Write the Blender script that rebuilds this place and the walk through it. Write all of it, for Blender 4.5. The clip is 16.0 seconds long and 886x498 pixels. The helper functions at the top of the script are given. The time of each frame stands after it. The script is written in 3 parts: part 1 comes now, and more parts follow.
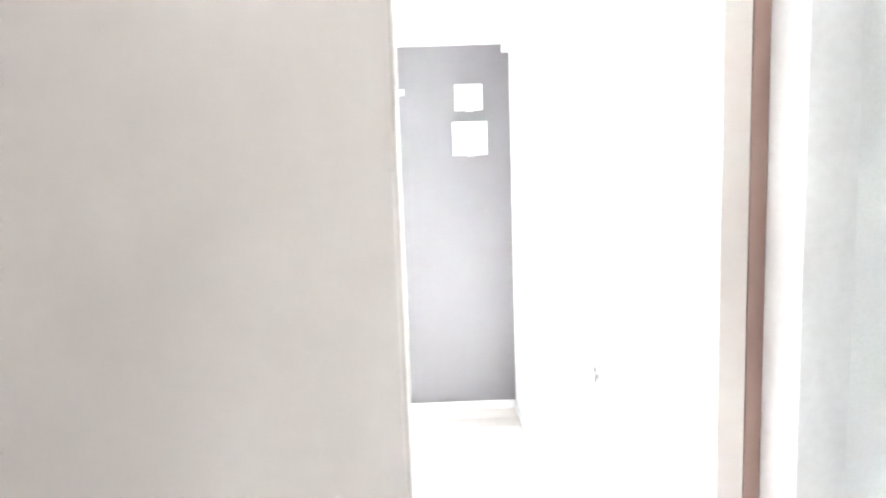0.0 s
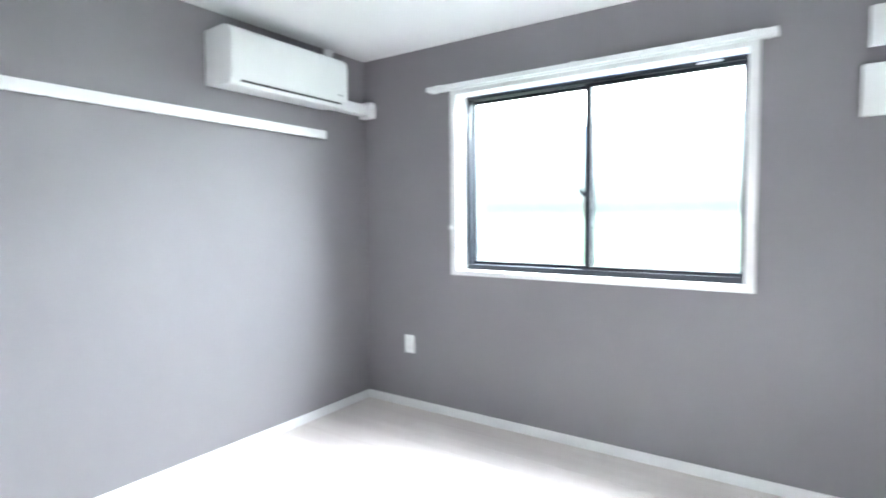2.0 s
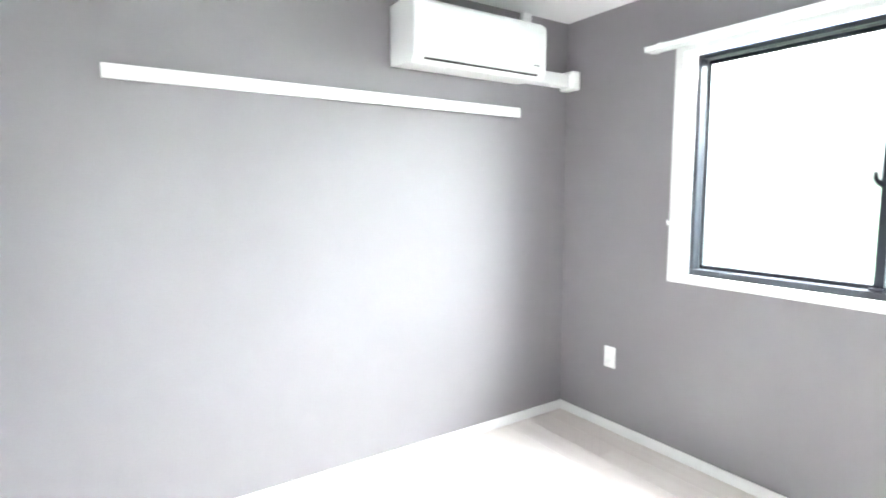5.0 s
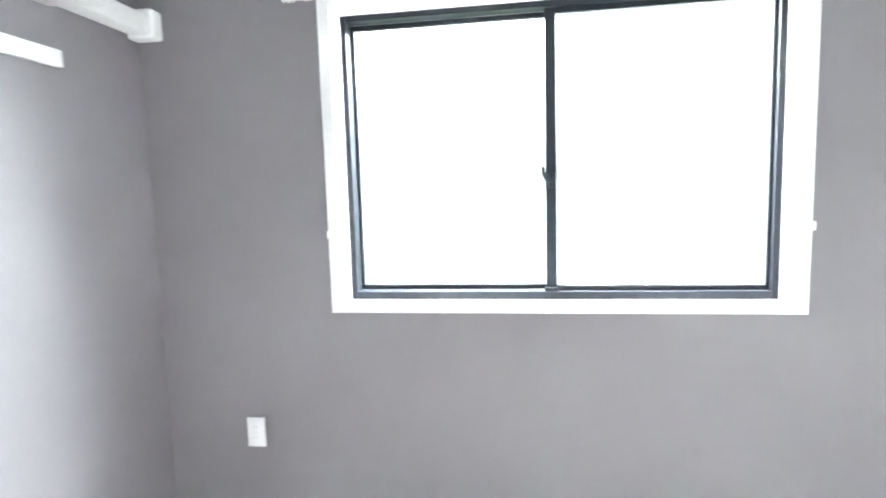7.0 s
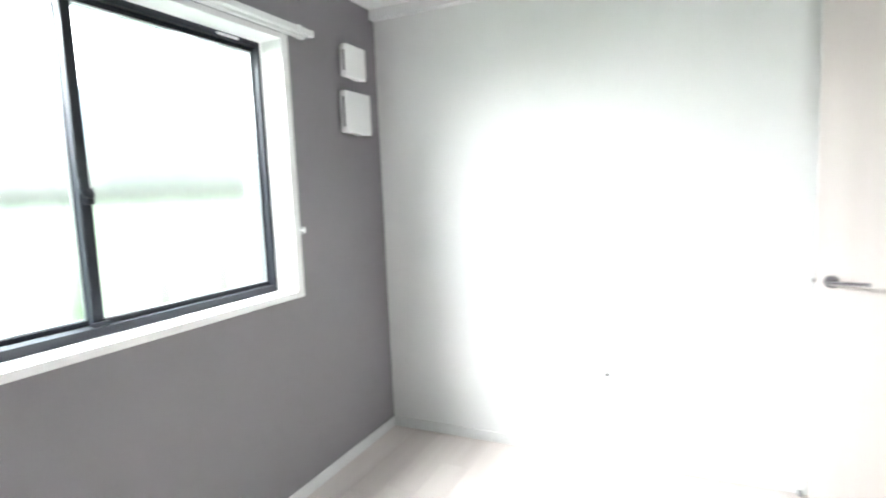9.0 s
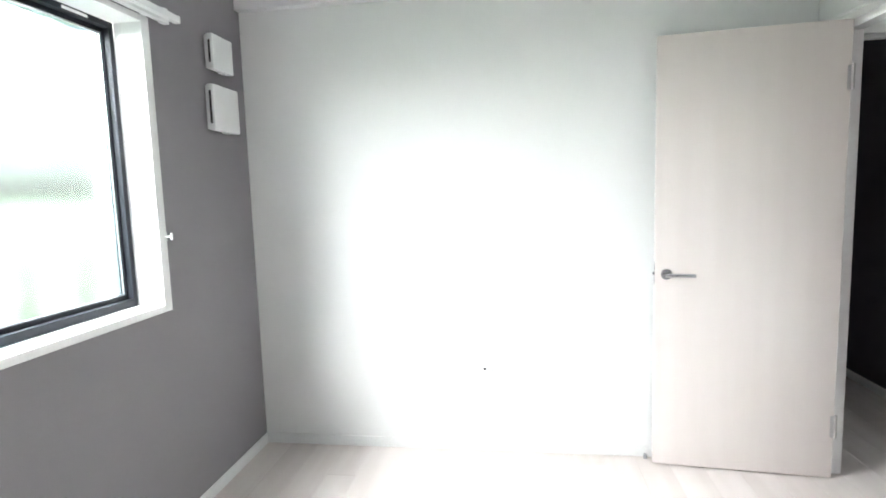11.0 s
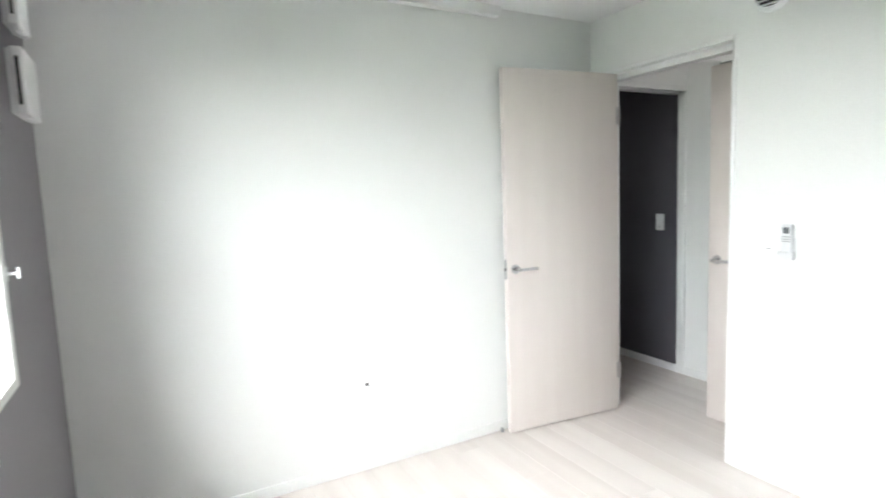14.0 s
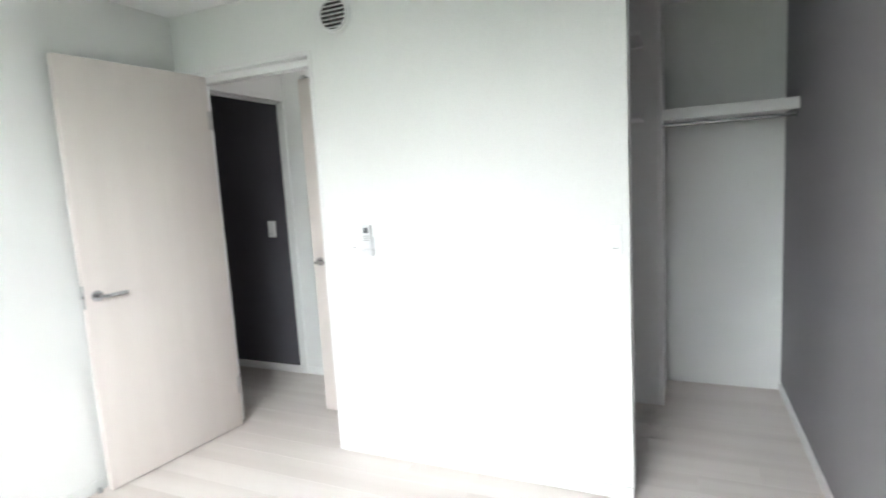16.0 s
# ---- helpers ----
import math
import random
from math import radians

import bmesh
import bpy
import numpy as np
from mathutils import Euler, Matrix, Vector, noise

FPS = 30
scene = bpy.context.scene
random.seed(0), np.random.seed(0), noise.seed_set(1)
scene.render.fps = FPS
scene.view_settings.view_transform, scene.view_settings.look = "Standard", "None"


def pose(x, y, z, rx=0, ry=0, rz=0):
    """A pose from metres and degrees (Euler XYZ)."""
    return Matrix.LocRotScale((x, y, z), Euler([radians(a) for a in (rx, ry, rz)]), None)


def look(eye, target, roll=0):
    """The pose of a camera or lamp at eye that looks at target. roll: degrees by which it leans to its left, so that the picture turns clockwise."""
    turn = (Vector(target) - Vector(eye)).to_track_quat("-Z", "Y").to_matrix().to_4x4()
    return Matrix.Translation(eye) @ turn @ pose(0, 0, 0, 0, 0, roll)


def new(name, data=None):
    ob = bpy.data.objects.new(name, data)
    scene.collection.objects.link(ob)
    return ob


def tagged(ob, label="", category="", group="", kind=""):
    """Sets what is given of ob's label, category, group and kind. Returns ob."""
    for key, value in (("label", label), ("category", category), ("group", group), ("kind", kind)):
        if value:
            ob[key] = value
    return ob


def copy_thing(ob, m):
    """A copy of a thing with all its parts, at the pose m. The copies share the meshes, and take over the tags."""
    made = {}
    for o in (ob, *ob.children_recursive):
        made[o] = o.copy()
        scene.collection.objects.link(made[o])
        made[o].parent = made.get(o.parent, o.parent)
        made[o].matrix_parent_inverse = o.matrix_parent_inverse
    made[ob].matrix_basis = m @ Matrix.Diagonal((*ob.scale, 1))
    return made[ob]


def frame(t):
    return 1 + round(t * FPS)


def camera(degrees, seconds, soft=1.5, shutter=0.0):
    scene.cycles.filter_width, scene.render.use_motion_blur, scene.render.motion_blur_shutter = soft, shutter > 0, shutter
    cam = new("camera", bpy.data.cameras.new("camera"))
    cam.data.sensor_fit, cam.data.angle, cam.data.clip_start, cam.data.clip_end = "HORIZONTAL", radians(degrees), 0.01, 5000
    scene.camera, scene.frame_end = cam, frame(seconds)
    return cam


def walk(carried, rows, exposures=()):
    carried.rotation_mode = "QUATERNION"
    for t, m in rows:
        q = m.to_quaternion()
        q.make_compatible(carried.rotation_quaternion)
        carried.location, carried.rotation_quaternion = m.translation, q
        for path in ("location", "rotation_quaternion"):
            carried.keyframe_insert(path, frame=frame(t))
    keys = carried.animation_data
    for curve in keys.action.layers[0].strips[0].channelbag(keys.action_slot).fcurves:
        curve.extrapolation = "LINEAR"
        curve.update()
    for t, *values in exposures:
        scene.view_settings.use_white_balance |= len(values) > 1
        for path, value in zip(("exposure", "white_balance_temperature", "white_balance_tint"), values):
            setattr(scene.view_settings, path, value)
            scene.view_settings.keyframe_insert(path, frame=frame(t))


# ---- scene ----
cam = camera(79.2, 16.0, soft=1.7, shutter=0.35)
PATH = [
    (0, (-0.507, -3.416, 1.415), (-0.472, -1.426, 1.214), -2.0),
    (0.2, (-0.493, -3.364, 1.403), (-0.388, -1.372, 1.251), -2.2),
    (0.5, (-0.478, -3.284, 1.372), (-0.425, -1.289, 1.238), -2.0),
    (1, (-0.455, -3.046, 1.304), (-0.596, -1.053, 1.208), -1.4),
    (1.5, (-0.492, -2.94, 1.325), (-1.064, -1.028, 1.189), -1.1),
    (2, (-0.527, -2.79, 1.266), (-1.653, -1.142, 1.148), -0.5),
    (2.5, (-0.662, -2.606, 1.31), (-2.267, -1.423, 1.159), -0.0),
    (3, (-0.684, -2.427, 1.34), (-2.572, -1.785, 1.184), 0.3),
    (3.2, (-0.699, -2.412, 1.362), (-2.631, -1.925, 1.185), 0.4),
    (5.3, (-0.815, -2.421, 1.362), (-2.326, -1.132, 1.128), -0.5),
    (5.5, (-0.869, -2.417, 1.37), (-2.262, -1.004, 1.122), -0.7),
    (6, (-1.047, -2.269, 1.354), (-2.132, -0.609, 1.097), -0.9),
    (6.5, (-1.314, -2.059, 1.335), (-2.049, -0.214, 1.099), -1.4),
    (7, (-1.654, -1.905, 1.345), (-1.949, 0.062, 1.136), -1.7),
    (7.5, (-1.954, -1.676, 1.362), (-1.663, 0.29, 1.141), -2.4),
    (8, (-2.218, -1.5, 1.369), (-1.314, 0.269, 1.14), -2.3),
    (8.5, (-2.436, -1.482, 1.358), (-0.976, -0.132, 1.139), -2.2),
    (9, (-2.595, -1.589, 1.344), (-0.797, -0.738, 1.134), -2.4),
    (9.5, (-2.656, -1.653, 1.361), (-0.736, -1.134, 1.145), -1.7),
    (9.7, (-2.687, -1.636, 1.354), (-0.743, -1.219, 1.138), -1.3),
    (11.8, (-2.611, -1.067, 1.349), (-0.627, -0.885, 1.163), -2.3),
    (12, (-2.563, -0.957, 1.334), (-0.574, -0.835, 1.164), -2.6),
    (12.5, (-2.472, -0.689, 1.365), (-0.48, -0.737, 1.196), -2.7),
    (13, (-2.418, -0.396, 1.357), (-0.45, -0.711, 1.196), -3.0),
    (13.5, (-2.433, -0.3, 1.369), (-0.548, -0.94, 1.178), -2.5),
    (14, (-2.456, -0.351, 1.37), (-0.706, -1.295, 1.158), -2.2),
    (14.5, (-2.469, -0.379, 1.382), (-0.885, -1.579, 1.157), -2.3),
    (15, (-2.486, -0.413, 1.378), (-1.117, -1.853, 1.149), -2.7),
    (15.5, (-2.513, -0.459, 1.375), (-1.393, -2.099, 1.137), -3.1),
    (16, (-2.547, -0.522, 1.358), (-1.728, -2.33, 1.112), -3.4),
]
walk(cam, [(t, look(eye, target, roll)) for t, eye, target, roll in PATH],
     exposures=[(0, 5.05, 6350, 12), (0.6, 4.42, 6250, 12), (1.5, 3.65, 6050, 12), (2.0, 3.48, 5980, 12), (2.5, 3.56, 6280, 12), (3.0, 3.70, 6380, 12), (3.2, 3.76, 6350, 12),
                (5.3, 4.1, 6350, 12), (6.5, 4.1, 6250, 12), (7.0, 3.96, 6200, 12), (8.0, 3.55, 6300, 12), (9.0, 3.1, 6450, 12), (9.5, 2.95, 6450, 12), (12.0, 2.88, 6400, 12),
                (13.0, 2.75, 6480, 11), (14.0, 2.66, 6520, 11), (16, 2.68, 6500, 11)])

# ---- world and sun ----
world = bpy.data.worlds.new("sky")
scene.world = world
world.use_nodes = True
wn = world.node_tree
sky = wn.nodes.new("ShaderNodeTexSky")
sky.sky_type = "NISHITA"
sky.sun_disc = False
sky.sun_elevation = radians(52)
sky.sun_rotation = radians(180)
sky.air_density, sky.dust_density, sky.ozone_density = 1.0, 5.0, 1.0
wn.links.new(sky.outputs["Color"], wn.nodes["Background"].inputs["Color"])
wn.nodes["Background"].inputs["Strength"].default_value = 0.15
sun_data = bpy.data.lights.new("sun", "SUN")
sun_data.energy, sun_data.angle, sun_data.color = 5.0, radians(0.5), (1.0, 0.95, 0.88)
sun = new("sun", sun_data)
sun.matrix_world = look((0, -20, 25.6), (0, 0, 0))

# lamps added outside over the window as sky fill: most low, some steep
for name, wide, tall, power, eye, aim in (("sky_fill_low", 3.40, 0.52, 27.5, (-1.84, 0.85, 2.15), (-1.80, 0.35, 1.92)),
                                          ("sky_fill_high", 1.50, 0.62, 8.0, (-1.62, 0.60, 2.15), (-1.61, 0.25, 1.51))):
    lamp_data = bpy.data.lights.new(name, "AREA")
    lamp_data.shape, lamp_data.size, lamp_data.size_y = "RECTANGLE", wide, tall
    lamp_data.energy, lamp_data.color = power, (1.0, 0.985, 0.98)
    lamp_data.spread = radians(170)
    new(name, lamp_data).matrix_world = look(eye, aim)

# the room's measures: east wall x = 0, north wall y = 0, floor z = 0
WEST, SOUTH, TOP = -3.078, -2.72, 2.33
PART_T = 0.12           # partition thickness
HALL_N, HALL_S, HALL_W = SOUTH - PART_T, -3.62, -1.2
CLO_S, CLO_X = -4.15, -2.356
WX0, WX1, WZ0, WZ1 = -2.323, -0.765, 0.936, 2.013   # window reveal


# ---- materials ----
def mat(name, color, rough=0.5, metal=0.0):
    m = bpy.data.materials.new(name)
    m.use_nodes = True
    p = m.node_tree.nodes["Principled BSDF"]
    p.inputs["Base Color"].default_value = (*color, 1)
    p.inputs["Roughness"].default_value = rough
    p.inputs["Metallic"].default_value = metal
    return m


def nodes_of(m):
    t = m.node_tree
    return t, t.nodes["Principled BSDF"]


def add_noise(t, scale, stretch=(1, 1, 1), detail=4.0):
    c = t.nodes.new("ShaderNodeTexCoord")
    mp = t.nodes.new("ShaderNodeMapping")
    mp.inputs["Scale"].default_value = stretch
    n = t.nodes.new("ShaderNodeTexNoise")
    n.inputs["Scale"].default_value, n.inputs["Detail"].default_value = scale, detail
    t.links.new(c.outputs["Object"], mp.inputs["Vector"])
    t.links.new(mp.outputs["Vector"], n.inputs["Vector"])
    return n


def ramp_of(t, source, lo, hi, a=0.3, b=0.7):
    r = t.nodes.new("ShaderNodeValToRGB")
    r.color_ramp.elements[0].color, r.color_ramp.elements[1].color = (*lo, 1), (*hi, 1)
    r.color_ramp.elements[0].position, r.color_ramp.elements[1].position = a, b
    t.links.new(source, r.inputs["Fac"])
    return r


def add_bump(t, p, height, strength, distance=0.002):
    b = t.nodes.new("ShaderNodeBump")
    b.inputs["Strength"].default_value, b.inputs["Distance"].default_value = strength, distance
    t.links.new(height, b.inputs["Height"])
    t.links.new(b.outputs["Normal"], p.inputs["Normal"])
    return b


def varied(name, lo, hi, rough, big=1.2, grain=260.0, bump=0.25, metal=0.0, stretch=(1, 1, 1)):
    """Paint, paper or plastic: slow drift of tone and a fine relief."""
    m = mat(name, lo, rough, metal)
    t, p = nodes_of(m)
    drift = add_noise(t, big, stretch, 3.0)
    r = ramp_of(t, drift.outputs["Fac"], lo, hi)
    fine = add_noise(t, grain, stretch, 3.0)
    mix = t.nodes.new("ShaderNodeMix")
    mix.data_type, mix.blend_type = "RGBA", "MULTIPLY"
    mix.inputs["Factor"].default_value = 0.25
    g = ramp_of(t, fine.outputs["Fac"], (0.86, 0.86, 0.86), (1, 1, 1), 0.35, 0.6)
    t.links.new(r.outputs["Color"], mix.inputs[6])
    t.links.new(g.outputs["Color"], mix.inputs[7])
    t.links.new(mix.outputs[2], p.inputs["Base Color"])
    if bump:
        add_bump(t, p, fine.outputs["Fac"], bump)
    return m


def wood(name, lo, hi, rough, along, grain_scale=9.0, bump=0.08, per_piece=0.0):
    """Printed wood: grain drawn out along one axis; per_piece varies the tone of each board."""
    m = mat(name, lo, rough)
    t, p = nodes_of(m)
    s = [1.0, 1.0, 1.0]
    s[along] = 0.07
    g = add_noise(t, grain_scale, s, 8.0)
    r = ramp_of(t, g.outputs["Fac"], lo, hi, 0.35, 0.66)
    col = r.outputs["Color"]
    fine = add_noise(t, grain_scale * 14, s, 3.0)
    if per_piece:
        info = t.nodes.new("ShaderNodeObjectInfo")
        v = ramp_of(t, info.outputs["Random"], (1 - per_piece,) * 3, (1, 1, 1), 0.0, 1.0)
        mix = t.nodes.new("ShaderNodeMix")
        mix.data_type, mix.blend_type = "RGBA", "MULTIPLY"
        mix.inputs["Factor"].default_value = 1.0
        t.links.new(col, mix.inputs[6])
        t.links.new(v.outputs["Color"], mix.inputs[7])
        col = mix.outputs[2]
        add = t.nodes.new("ShaderNodeVectorMath")
        add.operation = "MULTIPLY_ADD"
        add.inputs[1].default_value, add.inputs[2].default_value = (1, 1, 1), (0, 0, 0)
        comb = t.nodes.new("ShaderNodeMath")
        comb.operation = "MULTIPLY"
        comb.inputs[1].default_value = 37.0
        t.links.new(info.outputs["Random"], comb.inputs[0])
        src = g.inputs["Vector"].links[0].from_socket
        t.links.new(src, add.inputs[0])
        t.links.new(comb.outputs[0], add.inputs[2])
        t.links.new(add.outputs[0], g.inputs["Vector"])
    t.links.new(col, p.inputs["Base Color"])
    add_bump(t, p, fine.outputs["Fac"], bump, 0.001)
    return m


WHITE_PAPER = varied("white_wallpaper", (0.77, 0.78, 0.77), (0.81, 0.82, 0.81), 0.75, 0.9, 220.0, 0.35)
GREY_PAPER = varied("grey_wallpaper", (0.228, 0.219, 0.233), (0.250, 0.241, 0.255), 0.7, 0.9, 240.0, 0.4)
DARK_PAPER = varied("dark_wallpaper", (0.086, 0.083, 0.098), (0.102, 0.098, 0.115), 0.75, 0.9, 240.0, 0.3)
CEIL_PAPER = varied("ceiling_paper", (0.78, 0.79, 0.79), (0.82, 0.83, 0.83), 0.8, 0.7, 200.0, 0.35)
BASE_WHITE = varied("white_base_film", (0.76, 0.77, 0.76), (0.80, 0.81, 0.80), 0.45, 2.0, 90.0, 0.03)
REMOTE = varied("remote_plastic", (0.64, 0.65, 0.66), (0.69, 0.70, 0.71), 0.4, 6.0, 300.0, 0.03)
TRIM = varied("white_trim", (0.78, 0.78, 0.78), (0.82, 0.82, 0.82), 0.35, 2.0, 90.0, 0.03)
PLASTIC = varied("white_plastic", (0.78, 0.79, 0.79), (0.82, 0.83, 0.83), 0.32, 3.0, 400.0, 0.04)
GREY_PLASTIC = varied("grey_plastic", (0.30, 0.31, 0.32), (0.36, 0.37, 0.38), 0.4, 3.0, 300.0, 0.05)
SCREEN = varied("display_glass", (0.12, 0.13, 0.14), (0.16, 0.17, 0.18), 0.25, 6.0, 300.0, 0.0)
# near-black: paints shade in slots and duct, also colours aerial plug and track
DARK = varied("black_part_and_slot_shade", (0.02, 0.02, 0.022), (0.03, 0.03, 0.032), 0.6, 5.0, 200.0, 0.0)
ALU = varied("dark_aluminium", (0.014, 0.017, 0.024), (0.022, 0.026, 0.034), 0.5, 3.0, 500.0, 0.05, 0.1)
ALU.node_tree.nodes["Principled BSDF"].inputs["Specular IOR Level"].default_value = 0.3
HINGE = varied("grey_hinge_steel", (0.46, 0.45, 0.45), (0.54, 0.53, 0.53), 0.4, 6.0, 400.0, 0.03, 0.7)
STEEL = varied("satin_steel", (0.50, 0.50, 0.51), (0.57, 0.57, 0.58), 0.26, 6.0, 500.0, 0.03, 1.0)
SPACER = varied("bright_spacer", (0.6, 0.62, 0.63), (0.68, 0.70, 0.71), 0.35, 6.0, 300.0, 0.02, 0.7)
OUTER_ALU = varied("outer_aluminium", (0.24, 0.27, 0.28), (0.30, 0.33, 0.34), 0.5, 3.0, 300.0, 0.03, 0.2)
FLOOR_WOOD = wood("whitewashed_oak", (0.62, 0.565, 0.535), (0.71, 0.66, 0.63), 0.34, 0, 7.0, 0.05, 0.04)
FLOOR_BASE = varied("floor_joint", (0.46, 0.42, 0.39), (0.52, 0.48, 0.45), 0.6, 3.0, 100.0, 0.05)
DOOR_WOOD = wood("pale_birch_print", (0.655, 0.60, 0.57), (0.68, 0.625, 0.595), 0.42, 2, 12.0, 0.04)
# brown that carries the shade of the gap beside the door hinges
GAP_SHADE = wood("hinge_gap_shade", (0.28, 0.18, 0.15), (0.33, 0.22, 0.19), 0.45, 2, 12.0, 0.05)
RENDER_COAT = varied("outside_render", (0.55, 0.54, 0.52), (0.62, 0.61, 0.59), 0.85, 1.0, 60.0, 0.4)
LAWN = varied("grass", (0.075, 0.115, 0.07), (0.105, 0.15, 0.095), 0.9, 0.6, 30.0, 0.0)
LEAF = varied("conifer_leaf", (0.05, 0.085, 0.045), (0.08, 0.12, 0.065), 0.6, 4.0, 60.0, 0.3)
# paler and bluer than the hedge leaves: haze put into the colour
HAZED_LEAF = varied("hazed_leaf", (0.060, 0.115, 0.095), (0.085, 0.15, 0.125), 0.7, 1.0, 12.0, 0.3)
BARK = varied("bark", (0.10, 0.075, 0.055), (0.16, 0.12, 0.09), 0.9, 4.0, 40.0, 0.6)


def frosted_glass(name, gloss):
    """Obscured glass: the room side is smooth and mirrors the room, both sides blur what lies behind."""
    m = bpy.data.materials.new(name)
    m.use_nodes = True
    t = m.node_tree
    t.nodes.remove(t.nodes["Principled BSDF"])
    out = t.nodes["Material Output"]
    rf = t.nodes.new("ShaderNodeBsdfRefraction")
    rf.inputs["Color"].default_value = (0.92, 0.98, 0.97, 1)
    rf.inputs["Roughness"].default_value = 0.26
    rf.inputs["IOR"].default_value = 1.14
    tr = t.nodes.new("ShaderNodeBsdfTranslucent")
    tr.inputs["Color"].default_value = (0.95, 1.0, 0.985, 1)
    clear = t.nodes.new("ShaderNodeMixShader")
    clear.inputs[0].default_value = 0.006
    t.links.new(rf.outputs[0], clear.inputs[1])
    t.links.new(tr.outputs[0], clear.inputs[2])
    if not gloss:
        t.links.new(clear.outputs[0], out.inputs["Surface"])
        return m
    fr = t.nodes.new("ShaderNodeFresnel")
    fr.inputs["IOR"].default_value = 1.5
    gl = t.nodes.new("ShaderNodeBsdfGlossy")
    gl.inputs["Roughness"].default_value = 0.03
    mx = t.nodes.new("ShaderNodeMixShader")
    t.links.new(fr.outputs[0], mx.inputs[0])
    t.links.new(clear.outputs[0], mx.inputs[1])
    t.links.new(gl.outputs[0], mx.inputs[2])
    t.links.new(mx.outputs[0], out.inputs["Surface"])
    return m


GLASS = frosted_glass("frosted_glass_back", False)
GLASS_ROOM = frosted_glass("frosted_glass_room_side", True)


# ---- mesh helpers ----
def box(bm, x0, x1, y0, y1, z0, z1):
    m = Matrix.Translation(((x0 + x1) / 2, (y0 + y1) / 2, (z0 + z1) / 2)) @ Matrix.Diagonal((x1 - x0, y1 - y0, z1 - z0, 1))
    return bmesh.ops.create_cube(bm, size=1, matrix=m)["verts"]


def soft_box(x0, x1, y0, y1, z0, z1, r=0.002, seg=2):
    bm = bmesh.new()
    box(bm, x0, x1, y0, y1, z0, z1)
    if r:
        bmesh.ops.bevel(bm, geom=bm.edges[:], offset=r, segments=seg, profile=0.5, affect="EDGES")
    return bm


def tube(bm, a, b, r, seg=20, r2=None):
    a, b = Vector(a), Vector(b)
    m = Matrix.Translation((a + b) / 2) @ (b - a).to_track_quat("Z", "Y").to_matrix().to_4x4()
    return bmesh.ops.create_cone(bm, cap_ends=True, segments=seg, radius1=r, radius2=r if r2 is None else r2,
                                 depth=(b - a).length, matrix=m)["verts"]


def extruded(outline, axis, lo, hi, r=0.0):
    """A closed outline in the plane across axis (0: y,z; 1: x,z; 2: x,y), drawn out from lo to hi."""
    bm = bmesh.new()
    def put(u, v, w):
        return bm.verts.new(((w, u, v), (u, w, v), (u, v, w))[axis])
    first = [put(u, v, lo) for u, v in outline]
    last = [put(u, v, hi) for u, v in outline]
    n = len(outline)
    bm.faces.new(first)
    bm.faces.new(list(reversed(last)))
    for i in range(n):
        bm.faces.new((first[i], last[i], last[(i + 1) % n], first[(i + 1) % n]))
    bmesh.ops.recalc_face_normals(bm, faces=bm.faces[:])
    if r:
        bmesh.ops.bevel(bm, geom=bm.edges[:], offset=r, segments=2, profile=0.5, affect="EDGES")
    return bm


def finish(name, bm, material, smooth=False):
    me = bpy.data.meshes.new(name)
    bm.to_mesh(me)
    bm.free()
    me.materials.append(material)
    if smooth:
        me.polygons.foreach_set("use_smooth", [True] * len(me.polygons))
        me.set_sharp_from_angle(angle=radians(40))
    return new(name, me)


def part(name, bm, material, parent, label="", smooth=True):
    ob = finish(name, bm, material, smooth)
    ob.parent = parent
    if label:
        tagged(ob, label)
    return ob


def thing(name, label, category, group=""):
    ob = new(name)
    ob.empty_display_size = 0.05
    tagged(ob, label, category, group)
    return ob


def structure(name, bm, material, label, category, smooth=False):
    return tagged(finish(name, bm, material, smooth), label, category, kind="structure")


def slab(name, material, label, category, *boxes):
    bm = bmesh.new()
    for b in boxes:
        box(bm, *b)
    return structure(name, bm, material, label, category)


# ---- shell ----
OUT = 0.2
# north wall, round the window opening; the outer skin lies behind it
slab("wall_north", GREY_PAPER, "grey wallpapered wall round the window", "wall",
     (WEST, WX0 - 0.044, 0, 0.10, 0, TOP), (WX1 + 0.044, 0, 0, 0.10, 0, TOP),
     (WX0 - 0.044, WX1 + 0.044, 0, 0.10, 0, WZ0 - 0.028), (WX0 - 0.044, WX1 + 0.044, 0, 0.10, WZ1 + 0.025, TOP))
slab("outer_wall_north", RENDER_COAT, "pale rendered outside face of the wall", "wall",
     (WEST - OUT, WX0 - 0.044, 0.10, 0.25, -0.5, 2.7), (WX1 + 0.044, 2.6, 0.10, 0.25, -0.5, 2.7),
     (WX0 - 0.044, WX1 + 0.044, 0.10, 0.25, -0.5, WZ0 - 0.028), (WX0 - 0.044, WX1 + 0.044, 0.10, 0.2, WZ1 + 0.025, 2.7))
slab("wall_west", GREY_PAPER, "grey wallpapered accent wall running into the closet", "wall", (WEST - OUT, WEST, CLO_S - OUT, 0.10, 0, TOP))
slab("wall_east", WHITE_PAPER, "white wallpapered wall", "wall", (0, 0.12, HALL_N, 0.10, 0, TOP))
DX0, DX1, DTOP = -0.905, -0.06, 2.006     # rough door opening
slab("wall_south", WHITE_PAPER, "white wallpapered partition with a door opening", "wall",
     (CLO_X, DX0, HALL_N, SOUTH, 0, TOP), (DX1, 0, HALL_N, SOUTH, 0, TOP), (DX0, DX1, HALL_N, SOUTH, DTOP, TOP))
slab("wall_closet", WHITE_PAPER, "white wallpapered back wall of the open closet", "wall", (WEST, -2.42, CLO_S - OUT, CLO_S, 0, TOP))
